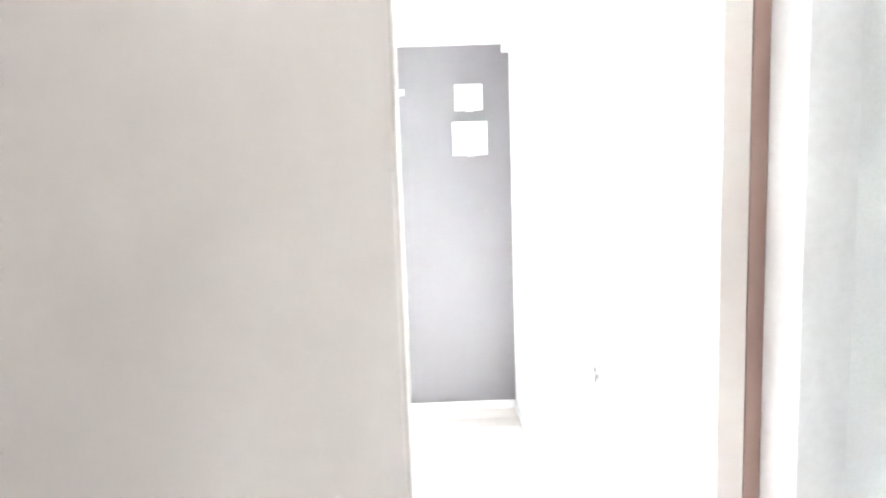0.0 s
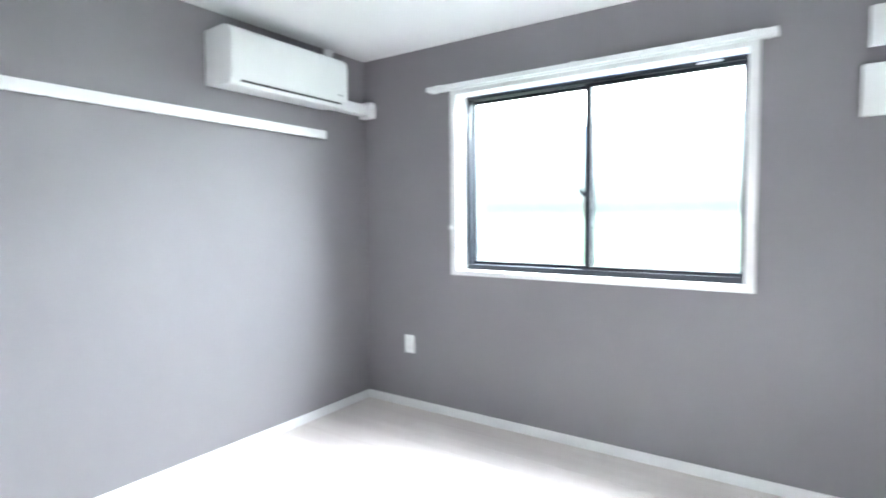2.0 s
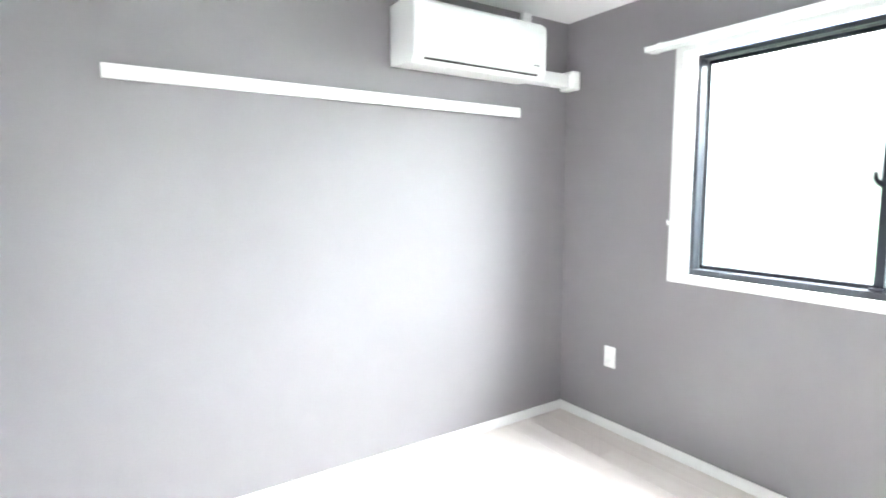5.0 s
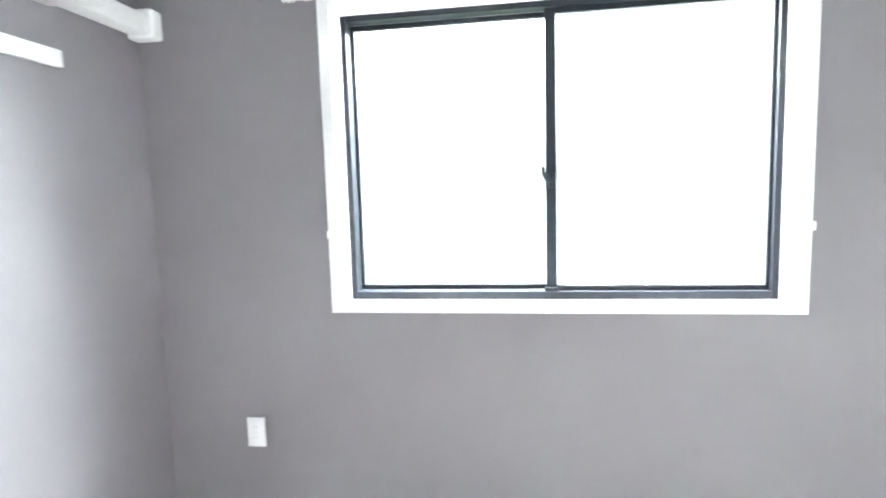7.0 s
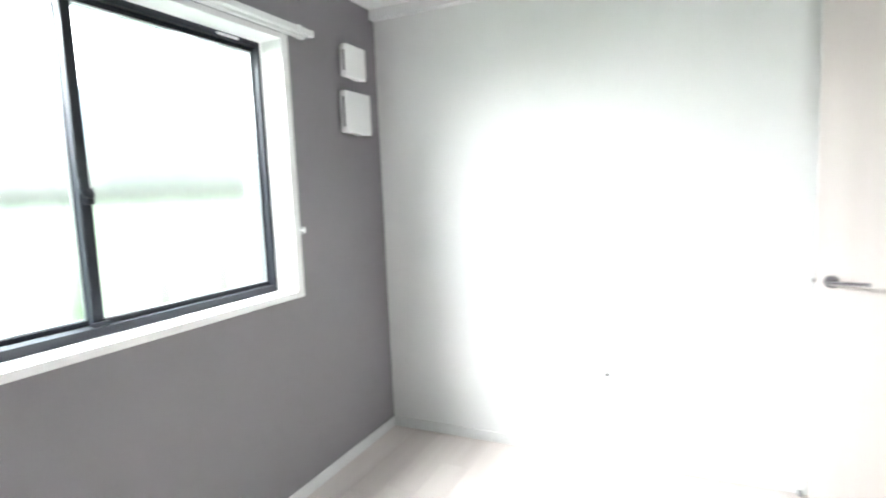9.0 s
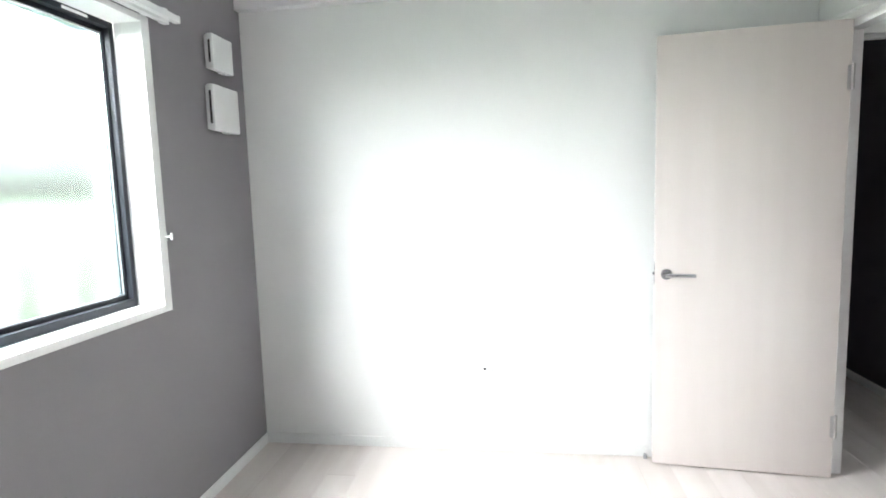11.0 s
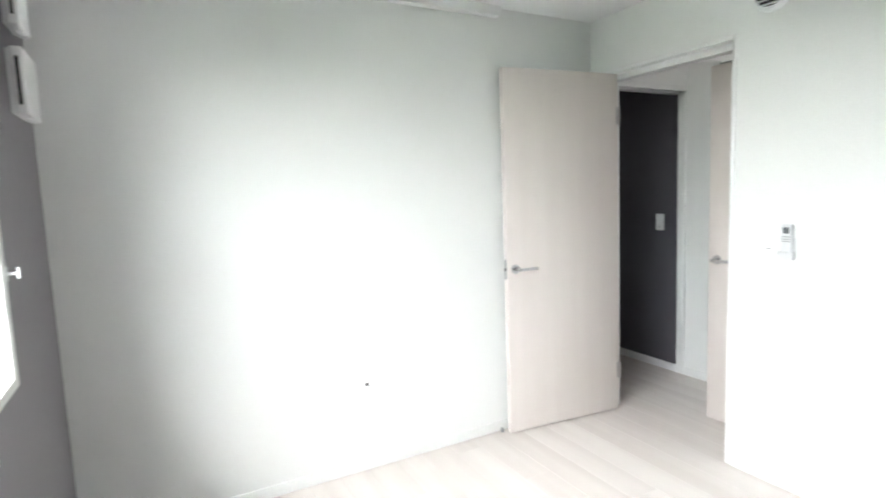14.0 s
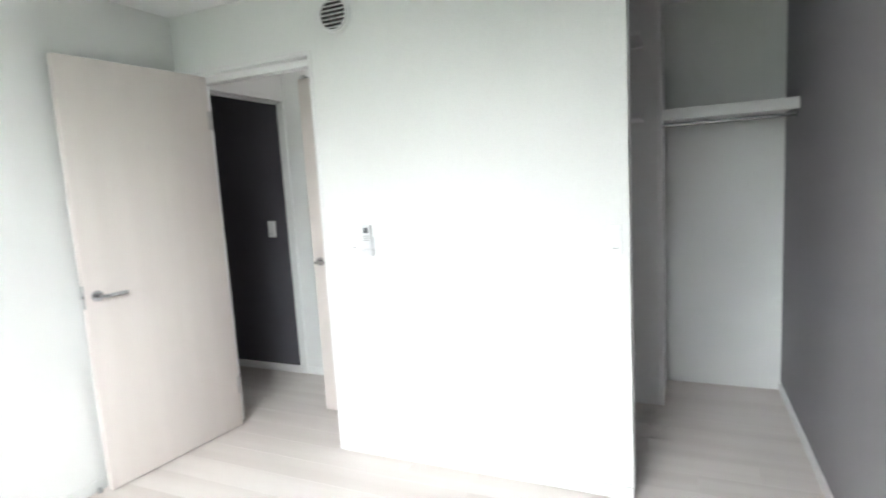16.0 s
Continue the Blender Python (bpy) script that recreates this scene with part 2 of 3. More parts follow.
slab("wall_closet_return", WHITE_PAPER, "white wall beside the closet shelf", "wall",
     (-2.42, -1.45, CLO_S - OUT, -3.73, 0, TOP), (-1.45, HALL_W - 0.12, CLO_S - OUT, HALL_N, 0, TOP))
slab("wall_hall_west", WHITE_PAPER, "white wall at the end of the hall", "wall", (HALL_W - 0.12, HALL_W, CLO_S - OUT, HALL_N, 0, TOP))
slab("wall_hall_south", WHITE_PAPER, "white wallpapered wall of the hall", "wall", (HALL_W, 0.045, HALL_S - 0.2, HALL_S, 0, TOP))
slab("wall_hall_dark", DARK_PAPER, "dark grey accent wall beyond the hall opening", "wall", (0.045, 2.4, HALL_S - 0.2, HALL_S, 0, TOP))
slab("wall_hall_north", WHITE_PAPER, "white wall of the far hall", "wall", (0.12, 2.4, HALL_N, HALL_N + 0.12, 0, TOP))
slab("wall_hall_end", WHITE_PAPER, "white end wall of the far hall", "wall", (2.4, 2.6, HALL_S - 0.2, HALL_N + 0.12, 0, TOP))
slab("hall_header", WHITE_PAPER, "white header wall over the hall opening", "wall", (0.02, 0.12, HALL_S, HALL_N, 2.02, TOP))
slab("ceiling", CEIL_PAPER, "white papered ceiling", "ceiling", (WEST - OUT, 2.6, CLO_S - OUT, 0.10, TOP, TOP + 0.3))
slab("ceiling_beam", CEIL_PAPER, "slim white boxed beam under the ceiling", "beam", (-0.045, -0.0005, -2.05, -0.0005, TOP - 0.05, TOP - 0.0005))
floor = slab("floor", FLOOR_BASE, "whitewashed oak plank floor", "floor", (WEST - OUT, 2.6, CLO_S - OUT, 0.10, -0.25, -0.006))

# ---- baseboards ----
BB_H, BB_T = 0.055, 0.009


def baseboard(name, x0, x1, y0, y1, film=None):
    bm = soft_box(x0, x1, y0, y1, -0.001, BB_H, 0.002)
    return structure(name, bm, film or TRIM, "low white baseboard", "baseboard", True)


baseboard("baseboard", WEST + BB_T, -BB_T, -BB_T, -0.0005)
baseboard("baseboard", WEST + 0.0005, WEST + BB_T, CLO_S + 0.01, -0.0005)
baseboard("baseboard", -BB_T, -0.0005, SOUTH + BB_T, -BB_T, BASE_WHITE)
baseboard("baseboard", CLO_X, -0.92, SOUTH + 0.0005, SOUTH + BB_T, BASE_WHITE)
baseboard("baseboard", HALL_W + 0.01, 0.019, HALL_S + 0.0005, HALL_S + BB_T, BASE_WHITE)
baseboard("baseboard", 0.083, 2.39, HALL_S + 0.0005, HALL_S + BB_T)


# ---- window ----
def frame_ring(x0, x1, z0, z1, y0, y1, w, wb=None, wt=None, wr=None, r=0.0015):
    """Four mitreless bars round an opening, as one mesh."""
    wb = w if wb is None else wb
    wt = w if wt is None else wt
    wr = w if wr is None else wr
    bm = bmesh.new()
    for b in ((x0, x0 + w, y0, y1, z0, z1), (x1 - wr, x1, y0, y1, z0, z1),
              (x0 + w, x1 - wr, y0, y1, z0, z0 + wb), (x0 + w, x1 - wr, y0, y1, z1 - wt, z1)):
        box(bm, *b)
    bmesh.ops.bevel(bm, geom=bm.edges[:], offset=r, segments=1, affect="EDGES")
    return bm


window = thing("window_1", "two-pane sliding window with dark aluminium frame and frosted glass", "window")
window["kind"] = "structure"
part("window_casing", frame_ring(WX0 - 0.044, WX1 + 0.044, WZ0 - 0.028, WZ1 + 0.025, -0.010, 0.105, 0.044, 0.028, 0.025), TRIM, window, "white wooden reveal and casing")
part("window_frame", frame_ring(WX0, WX1, WZ0, WZ1, 0.106, 0.160, 0.022, 0.030, 0.022), ALU, window)
part("outer_frame", frame_ring(WX0, WX1, WZ0, WZ1, 0.1605, 0.235, 0.022, 0.030, 0.022), OUTER_ALU, window, "grey aluminium outer half of the frame")
MID = -1.545


def sash(x0, x1, y0, left, right):
    """A sliding sash; left and right are the widths of its stiles."""
    bottom, top = 0.024, 0.020
    s = part("sash", frame_ring(x0, x1, WZ0 + 0.022, WZ1 - 0.018, y0, y0 + 0.026, left, bottom, top, right), ALU, window)
    gx0, gx1, gz0, gz1 = x0 + left, x1 - right, WZ0 + 0.022 + bottom, WZ1 - 0.018 - top
    part("glazing_bead", frame_ring(gx0, gx1, gz0, gz1, y0 + 0.006, y0 + 0.012, 0.006), SPACER, s, "bright spacer bar")
    bm = bmesh.new()
    box(bm, gx0 + 0.002, gx1 - 0.002, y0 + 0.013, y0 + 0.018, gz0 + 0.002, gz1 - 0.002)
    g = part("pane", bm, GLASS, s, "obscured glass", False)
    g.visible_shadow = False
    g.data.materials.append(GLASS_ROOM)
    for f in g.data.polygons:
        f.material_index = 1 if f.normal.y < -0.5 else 0
    return s


sash(MID - 0.021, WX1 - 0.008, 0.130, 0.036, 0.022)
sash(WX0 + 0.008, MID + 0.021, 0.166, 0.024, 0.036)
lock = soft_box(MID - 0.012, MID + 0.014, 0.112, 0.1299, 1.352, 1.404, 0.003)
latch = part("latch", lock, ALU, window, "dark crescent lock")
outline = [(MID + 0.008, 1.372), (MID + 0.008, 1.390), (MID - 0.014, 1.396), (MID - 0.024, 1.408), (MID - 0.027, 1.430),
           (MID - 0.037, 1.430), (MID - 0.037, 1.402), (MID - 0.026, 1.380), (MID - 0.008, 1.370)]
bm = extruded(outline, 1, 0.098, 0.112, 0.002)
part("lever", bm, ALU, latch)
bm = soft_box(MID + 0.55, MID + 0.66, 0.1055, 0.1062 + 0.002, WZ1 - 0.017, WZ1 - 0.006, 0.001)
part("sticker", bm, PLASTIC, window, "pale maker's plate")
bm = soft_box(MID - 0.03, MID + 0.02, 0.112, 0.1295, WZ0 + 0.0295, WZ0 + 0.044, 0.002)
part("stop_block", bm, ALU, window)

# ---- curtain rail and tiebacks ----
rail = thing("curtain_rail", "double white curtain rail over the window", "curtain rail")
for y in (-0.040, -0.088):
    z0 = 2.032
    prof = [(y - 0.010, z0), (y - 0.003, z0), (y - 0.003, z0 + 0.004), (y - 0.007, z0 + 0.004), (y - 0.007, z0 + 0.018),
            (y + 0.007, z0 + 0.018), (y + 0.007, z0 + 0.004), (y + 0.003, z0 + 0.004), (y + 0.003, z0), (y + 0.010, z0), (y + 0.010, z0 + 0.024), (y - 0.010, z0 + 0.024)]
    track = part("track", extruded(prof, 0, -2.472, -0.662), PLASTIC, rail)
    for x0, x1 in ((-2.480, -2.4722), (-0.6618, -0.654)):
        part("end_cap", soft_box(x0, x1, y - 0.012, y + 0.012, z0 - 0.003, z0 + 0.026, 0.003), PLASTIC, track)
    for x in (-2.455, -0.685, -0.70, -2.44):
        bm = bmesh.new()
        tube(bm, (x, y, z0 - 0.008), (x, y, z0 + 0.002), 0.004, 10)
        part("runner", bm, PLASTIC, track)
for x in (-2.40, -1.55, -0.74):
    br = soft_box(x - 0.012, x + 0.012, -0.098, -0.001, 2.0565, 2.0615, 0.001)
    part("bracket", br, PLASTIC, rail)
    part("bracket", soft_box(x - 0.014, x + 0.014, -0.006, -0.001, 2.0385, 2.0660, 0.001), PLASTIC, rail)


def tieback(x, side):
    t = thing("tieback_hook", "small white curtain tieback hook on the casing", "hook", group="curtain tieback hooks")
    part("base_plate", soft_box(x - 0.008, x + 0.008, -0.0145, -0.0102, 1.185, 1.223, 0.002), PLASTIC, t)
    bm = bmesh.new()
    tube(bm, (x, -0.014, 1.204), (x, -0.034, 1.204), 0.004, 10)
    part("stem", bm, PLASTIC, t)
    part("hook", soft_box(x - 0.004, x + 0.010 * side + 0.004, -0.041, -0.034, 1.190, 1.219, 0.002), PLASTIC, t)


tieback(-2.356, -0.2)
tieback(-0.731, 0.2)


# ---- air vents by the window ----
def air_vent(x0, x1, z0, z1, label):
    v = thing("air_vent", label, "air vent", group="wall air vents")
    part("base_plate", soft_box(x0 + 0.008, x1 - 0.008, -0.014, -0.001, z0 + 0.006, z1 - 0.006, 0.002), PLASTIC, v)
    bm = soft_box(x0, x1, -0.046, -0.012, z0, z1, 0.006, 3)
    c = part("cover", bm, PLASTIC, v)
    for x in (x0, x1):
        s = -1 if x == x0 else 1
        part("slot", soft_box(min(x, x + s * 0.0008) - 0.0004, max(x, x + s * 0.0008) + 0.0004, -0.034, -0.024, z0 + 0.03, z1 - 0.03, 0), DARK, c, "black strip painting the shade of a side slot", False)
    xm = (x0 + x1) / 2
    for dx in (-0.016, 0.012):
        part("tab", soft_box(xm + dx, xm + dx + 0.016, -0.040, -0.020, z0 - 0.008, z0 + 0.004, 0.002), PLASTIC, c)


air_vent(-0.345, -0.172, 1.930, 2.088, "smaller square white plastic air vent on grey wall")
air_vent(-0.366, -0.147, 1.656, 1.862, "larger square white plastic air vent on grey wall")


# ---- sockets and switches ----
def socket_north(xc, zc):
    s = thing("wall_socket", "white double wall socket on the grey wall", "socket", group="wall sockets")
    p = part("plate", soft_box(xc - 0.037, xc + 0.037, -0.009, -0.0005, zc - 0.060, zc + 0.060, 0.003, 3), PLASTIC, s)
    for dz in (-0.022, 0.022):
        o = part("outlet", soft_box(xc - 0.014, xc + 0.014, -0.0115, -0.008, zc + dz - 0.017, zc + dz + 0.017, 0.0015), PLASTIC, p)
        for dx in (-0.006, 0.006):
            part("slit", soft_box(xc + dx - 0.001, xc + dx + 0.001, -0.0120, -0.0110, zc + dz - 0.004, zc + dz + 0.005, 0), GREY_PLASTIC, p, "", False)


def socket_east(yc, zc):
    s = thing("wall_socket", "wide white wall socket with an aerial outlet", "socket", group="wall sockets")
    p = part("plate", soft_box(-0.009, -0.0005, yc - 0.058, yc + 0.058, zc - 0.060, zc + 0.060, 0.003, 3), PLASTIC, s)
    for dy in (-0.024, 0.024):
        part("outlet", soft_box(-0.0115, -0.008, yc + dy - 0.015, yc + dy + 0.015, zc - 0.038, zc + 0.038, 0.0015), PLASTIC, p)
    part("aerial_plug", soft_box(-0.020, -0.0112, yc - 0.030, yc - 0.016, zc + 0.003, zc + 0.014, 0.002), DARK, p, "dark aerial outlet")


socket_north(-2.706, 0.426)
socket_east(-1.19, 0.432)


def switch_plate(name, label, xc, zc, y, w=0.070, sgn=1):
    s = thing(name, label, "switch", group="light switches")
    y0, y1 = sorted((y + sgn * 0.0005, y + sgn * 0.009))
    p = part("plate", soft_box(xc - w / 2, xc + w / 2, y0, y1, zc - 0.060, zc + 0.060, 0.003, 3), PLASTIC, s)
    y0, y1 = sorted((y + sgn * 0.008, y + sgn * 0.0125))
    part("rocker", soft_box(xc - w * 0.32, xc + w * 0.32, y0, y1, zc - 0.046, zc + 0.046, 0.002), PLASTIC, p)
    y0, y1 = sorted((y + sgn * 0.0120, y + sgn * 0.0132))
    part("indicator", soft_box(xc - 0.010, xc + 0.010, y0, y1, zc - 0.036, zc - 0.032, 0), GREY_PLASTIC, p, "", False)
    return s


switch_plate("light_switch", "white light switch beside the remote control", -1.085, 1.103, SOUTH)
switch_plate("light_switch", "white light switch by the closet corner", -2.302, 1.095, SOUTH, 0.05)
switch_plate("light_switch", "white light switch on dark hall wall", 0.232, 1.090, HALL_S)

# ---- remote control ----
rc = thing("remote_control", "white air conditioner remote in a wall holder", "remote control")
part("holder", soft_box(-1.195, -1.135, SOUTH + 0.0005, SOUTH + 0.006, 1.030, 1.120, 0.003), REMOTE, rc)
part("holder_lip", soft_box(-1.195, -1.135, SOUTH + 0.006, SOUTH + 0.030, 1.028, 1.062, 0.004), REMOTE, rc)
body = part("body", soft_box(-1.188, -1.142, SOUTH + 0.008, SOUTH + 0.026, 1.036, 1.178, 0.005, 3), REMOTE, rc)
part("display", soft_box(-1.178, -1.152, SOUTH + 0.0255, SOUTH + 0.0270, 1.140, 1.166, 0), SCREEN, body, "dark grey display", False)
for z in (1.126, 1.116, 1.106):
    part("button_row", soft_box(-1.183, -1.147, SOUTH + 0.0255, SOUTH + 0.0270, z - 0.002, z + 0.002, 0), GREY_PLASTIC, body, "", False)

# ---- round grille over the door ----
grille = thing("round_vent", "round white louvred exhaust vent over the doorway", "air vent")
GX, GZ = -1.072, 2.160
bm = bmesh.new()
tube(bm, (GX, SOUTH + 0.0005, GZ), (GX, SOUTH + 0.012, GZ), 0.088, 40, 0.082)
part("flange", bm, PLASTIC, grille)
bm = bmesh.new()
tube(bm, (GX, SOUTH + 0.0115, GZ), (GX, SOUTH + 0.0135, GZ), 0.070, 40)
part("throat", bm, DARK, grille, "black disc painting the shade inside the duct")
for i in range(7):
    dz = -0.057 + i * 0.019
    half = math.sqrt(max(0.0001, 0.070 ** 2 - dz ** 2))
    prof = [(SOUTH + 0.013, GZ + dz + 0.006), (SOUTH + 0.013, GZ + dz + 0.003), (SOUTH + 0.024, GZ + dz - 0.005), (SOUTH + 0.0255, GZ + dz - 0.003)]
    part("slat", extruded(prof, 0, GX - half, GX + half), PLASTIC, grille)
bm = bmesh.new()
N = 48
for r0, r1, ya, yb in ((0.069, 0.076, SOUTH + 0.012, SOUTH + 0.026),):
    rings = []
    for r, y in ((r0, ya), (r1, ya), (r1, yb), (r0, yb)):
        rings.append([bm.verts.new((GX + r * math.cos(2 * math.pi * k / N), y, GZ + r * math.sin(2 * math.pi * k / N))) for k in range(N)])
    for a in range(4):
        for k in range(N):
            bm.faces.new((rings[a][k], rings[a][(k + 1) % N], rings[(a + 1) % 4][(k + 1) % N], rings[(a + 1) % 4][k]))
    bmesh.ops.recalc_face_normals(bm, faces=bm.faces[:])
part("rim", bm, PLASTIC, grille)

# ---- air conditioner ----
ac = thing("air_conditioner", "white wall-mounted split air conditioner over a rail", "air conditioner")
AY0, AY1 = -1.185, -0.395
B = WEST + 0.004
prof = [(B, 2.215), (B + 0.155, 2.222), (B + 0.190, 2.214), (B + 0.214, 2.196), (B + 0.222, 2.150), (B + 0.220, 1.964),
        (B + 0.206, 1.936), (B + 0.190, 1.928), (B, 1.944)]
part("body", extruded(prof, 1, AY0, AY1, 0.005), PLASTIC, ac)
prof = [(B + 0.2195, 2.190), (B + 0.2235, 2.190), (B + 0.2285, 2.150), (B + 0.2262, 1.960), (B + 0.2215, 1.958), (B + 0.2225, 2.150)]
part("front_panel", extruded(prof, 1, AY0 + 0.004, AY1 - 0.004, 0.0015), PLASTIC, ac)
prof = [(B + 0.2160, 1.9515), (B + 0.2188, 1.9535), (B + 0.2205, 1.9525), (B + 0.2150, 1.944), (B + 0.2110, 1.945)]
part("outlet_gap", extruded(prof, 1, AY0 + 0.055, AY1 - 0.055), DARK, ac, "black strip painting the shade of the outlet gap", False)
prof = [(B + 0.2040, 1.932), (B + 0.2135, 1.9435), (B + 0.2105, 1.9445), (B + 0.2010, 1.934)]
part("flap", extruded(prof, 1, AY0 + 0.055, AY1 - 0.055), PLASTIC, ac)
part("lamp_window", soft_box(B + 0.2288, B + 0.2296, AY1 - 0.09, AY1 - 0.05, 1.990, 1.997, 0), GREY_PLASTIC, ac, "", False)

pipe = thing("pipe_cover", "white plastic pipe cover from air conditioner to wall", "pipe cover")
part("straight", soft_box(WEST + 0.0005, WEST + 0.078, AY1 + 0.001, -0.055, 1.955, 2.025, 0.008, 3), PLASTIC, pipe)
part("wall_cap", soft_box(WEST + 0.0005, WEST + 0.108, -0.066, -0.0005, 1.936, 2.042, 0.014, 4), PLASTIC, pipe)
cab = thing("power_cable", "thin white cable cover from air conditioner to ceiling", "cable cover")
part("strip", soft_box(WEST + 0.0005, WEST + 0.010, -0.352, -0.340, 2.20, TOP - 0.001, 0.002), PLASTIC, cab)
part("plug_box", soft_box(WEST + 0.0005, WEST + 0.030, -0.375, -0.315, 2.285, TOP - 0.002, 0.004), PLASTIC, cab)

# ---- white wall rail ----
wr = thing("wall_rail", "long white hanging rail board on the grey wall", "wall rail")
part("board", soft_box(WEST + 0.0005, WEST + 0.020, -2.342, -0.381, 1.766, 1.818, 0.002), TRIM, wr)
for y0, y1 in ((-2.345, -2.3421), (-0.3809, -0.378)):
    part("end_cap", soft_box(WEST + 0.0005, WEST + 0.020, y0, y1, 1.7665, 1.8175, 0.001), TRIM, wr)

# ---- door frame ----
fr = thing("door_1", "white door frame of the bedroom doorway", "door frame")
fr["kind"] = "structure"
FD0, FD1 = HALL_N - 0.006, SOUTH + 0.005
part("jamb", soft_box(DX0 - 0.012, DX0 + 0.010, FD0, FD1, 0, 2.026, 0.002), TRIM, fr)
part("jamb", soft_box(DX1 - 0.046, DX1 + 0.012, FD0, FD1, 0, 2.026, 0.002), TRIM, fr)
part("head", soft_box(DX0 + 0.0102, DX1 - 0.0462, FD0, FD1, 2.0125, 2.026, 0.002), TRIM, fr)
part("head_stop", soft_box(DX0 + 0.0102, DX1 - 0.0462, FD0, -2.7815, 1.974, 2.0124, 0.002), TRIM, fr)
part("stop", soft_box(DX0 + 0.0102, DX0 + 0.020, HALL_N + 0.02, HALL_N + 0.06, 0, 1.9735, 0.001), TRIM, fr)
# solid brown strip: shade between leaf and jamb put into the colour
part("gap_shade_strip", soft_box(-0.1265, DX1 - 0.0462, -2.781, -2.765, 0.002, 1.972, 0.001), GAP_SHADE, fr, "brown strip painting the shaded gap beside the hinges")
part("strike_plate", soft_box(DX0 + 0.0101, DX0 + 0.0115, SOUTH - 0.040, SOUTH - 0.010, 0.88, 0.99, 0), STEEL, fr, "steel strike plate", False)


# ---- doors ----
def lever_set(parent, s, face, z, toward, t):
    """Rose and lever on a leaf lying along local x; s: place along the leaf, face: local y of its face."""
    sg = -1 if face < 0 else 1
    bm = bmesh.new()
    tube(bm, (s, face, z), (s, face + sg * 0.009, z), 0.026, 28, 0.024)
    rose = part("handle", bm, STEEL, parent, "satin steel lever handle")
    bm = bmesh.new()
    tube(bm, (s, face + sg * 0.009, z), (s, face + sg * 0.045, z), 0.009, 18)
    part("spindle", bm, STEEL, rose)
    bm = soft_box(min(s - 0.010 * toward, s + 0.118 * toward), max(s - 0.010 * toward, s + 0.118 * toward),
                  min(face + sg * 0.038, face + sg * 0.050), max(face + sg * 0.038, face + sg * 0.050), z - 0.009, z + 0.008, 0.004, 3)
    part("lever", bm, STEEL, rose)


def door_leaf(name, label, hinge, yaw, length, H1=2.008, group="interior doors", hinges=True):
    """A leaf hinged at the origin, running along +x; its thickness lies in y from 0 to -0.034."""
    d = thing(name, label, "door", group=group)
    T, H0 = 0.034, 0.008
    part("panel", soft_box(0.0015, length - 0.0015, -T, 0, H0, H1, 0.0015), DOOR_WOOD, d)
    part("edge_band", soft_box(-0.0008, 0.0016, -T + 0.001, -0.001, H0 + 0.002, H1 - 0.002, 0), DOOR_WOOD, d, "", False)
    part("edge_band", soft_box(length - 0.0016, length + 0.0008, -T + 0.001, -0.001, H0 + 0.002, H1 - 0.002, 0), DOOR_WOOD, d, "", False)
    lever_set(d, length - 0.050, 0.0, 0.935, -1, T)
    lever_set(d, length - 0.050, -T, 0.935, -1, T)
    part("latch_plate", soft_box(length + 0.0009, length + 0.0022, -T / 2 - 0.011, -T / 2 + 0.011, 0.880, 0.990, 0), STEEL, d, "steel latch plate", False)
    part("latch_bolt", soft_box(length + 0.002, length + 0.010, -T / 2 - 0.006, -T / 2 + 0.006, 0.928, 0.944, 0.001), STEEL, d)
    if hinges:
        for z in (0.20, 1.72):
            part("hinge", soft_box(0.001, 0.014, 0.0002, 0.0035, z, z + 0.100, 0.0008), HINGE, d, "grey steel hinge")
            bm = bmesh.new()
            tube(bm, (-0.0045, 0.006, z), (-0.0045, 0.006, z + 0.105), 0.006, 12, 0.006)
            part("hinge_knuckle", bm, HINGE, d)
    d.matrix_world = pose(hinge[0], hinge[1], 0, 0, 0, yaw)
    return d


# the bedroom door stands open against the east wall
door_leaf("door", "pale wood-grain bedroom door standing open", (-0.160, -2.775), math.degrees(math.atan2(0.754, 0.074)), 0.757)
# the hall door stands open across the hall
door_leaf("door", "pale wood-grain hall door standing open", (-1.128, -3.099), 0.0, 0.603, 1.994)
catch = thing("door_catch", "small white door catch over the hall door", "door catch")
part("block", soft_box(-0.570, -0.540, -3.118, -3.092, 1.9945, 2.016, 0.004), PLASTIC, catch)
part("arm", soft_box(-0.680, -0.5705, -3.110, -3.100, 1.9945, 2.002, 0.002), GREY_PLASTIC, catch, "dark steel arm")
stop = thing("door_stop", "small grey door stop on the floor", "door stop")
bm = bmesh.new()
tube(bm, (-0.026, -2.000, -0.001), (-0.026, -2.000, 0.022), 0.010, 16, 0.008)
part("peg", bm, GREY_PLASTIC, stop)

# ---- hall opening with a sliding door track ----
ho = thing("door_2", "white frame of the hall opening with a track", "door frame")
ho["kind"] = "structure"
part("jamb", soft_box(0.020, 0.082, HALL_S + 0.0005, HALL_S + 0.012, 0, 1.986, 0.002), BASE_WHITE, ho)
part("head", soft_box(0.018, 0.046, HALL_S + 0.0005, HALL_N - 0.0005, 1.986, 2.0195, 0.001), BASE_WHITE, ho)
part("track", soft_box(0.0465, 0.0775, HALL_S + 0.0125, HALL_N - 0.0005, 1.994, 2.0195, 0), DARK, ho, "dark sliding track", False)
part("head", soft_box(0.078, 0.120, HALL_S + 0.0005, HALL_N - 0.0005, 1.978, 2.0195, 0.001), BASE_WHITE, ho)

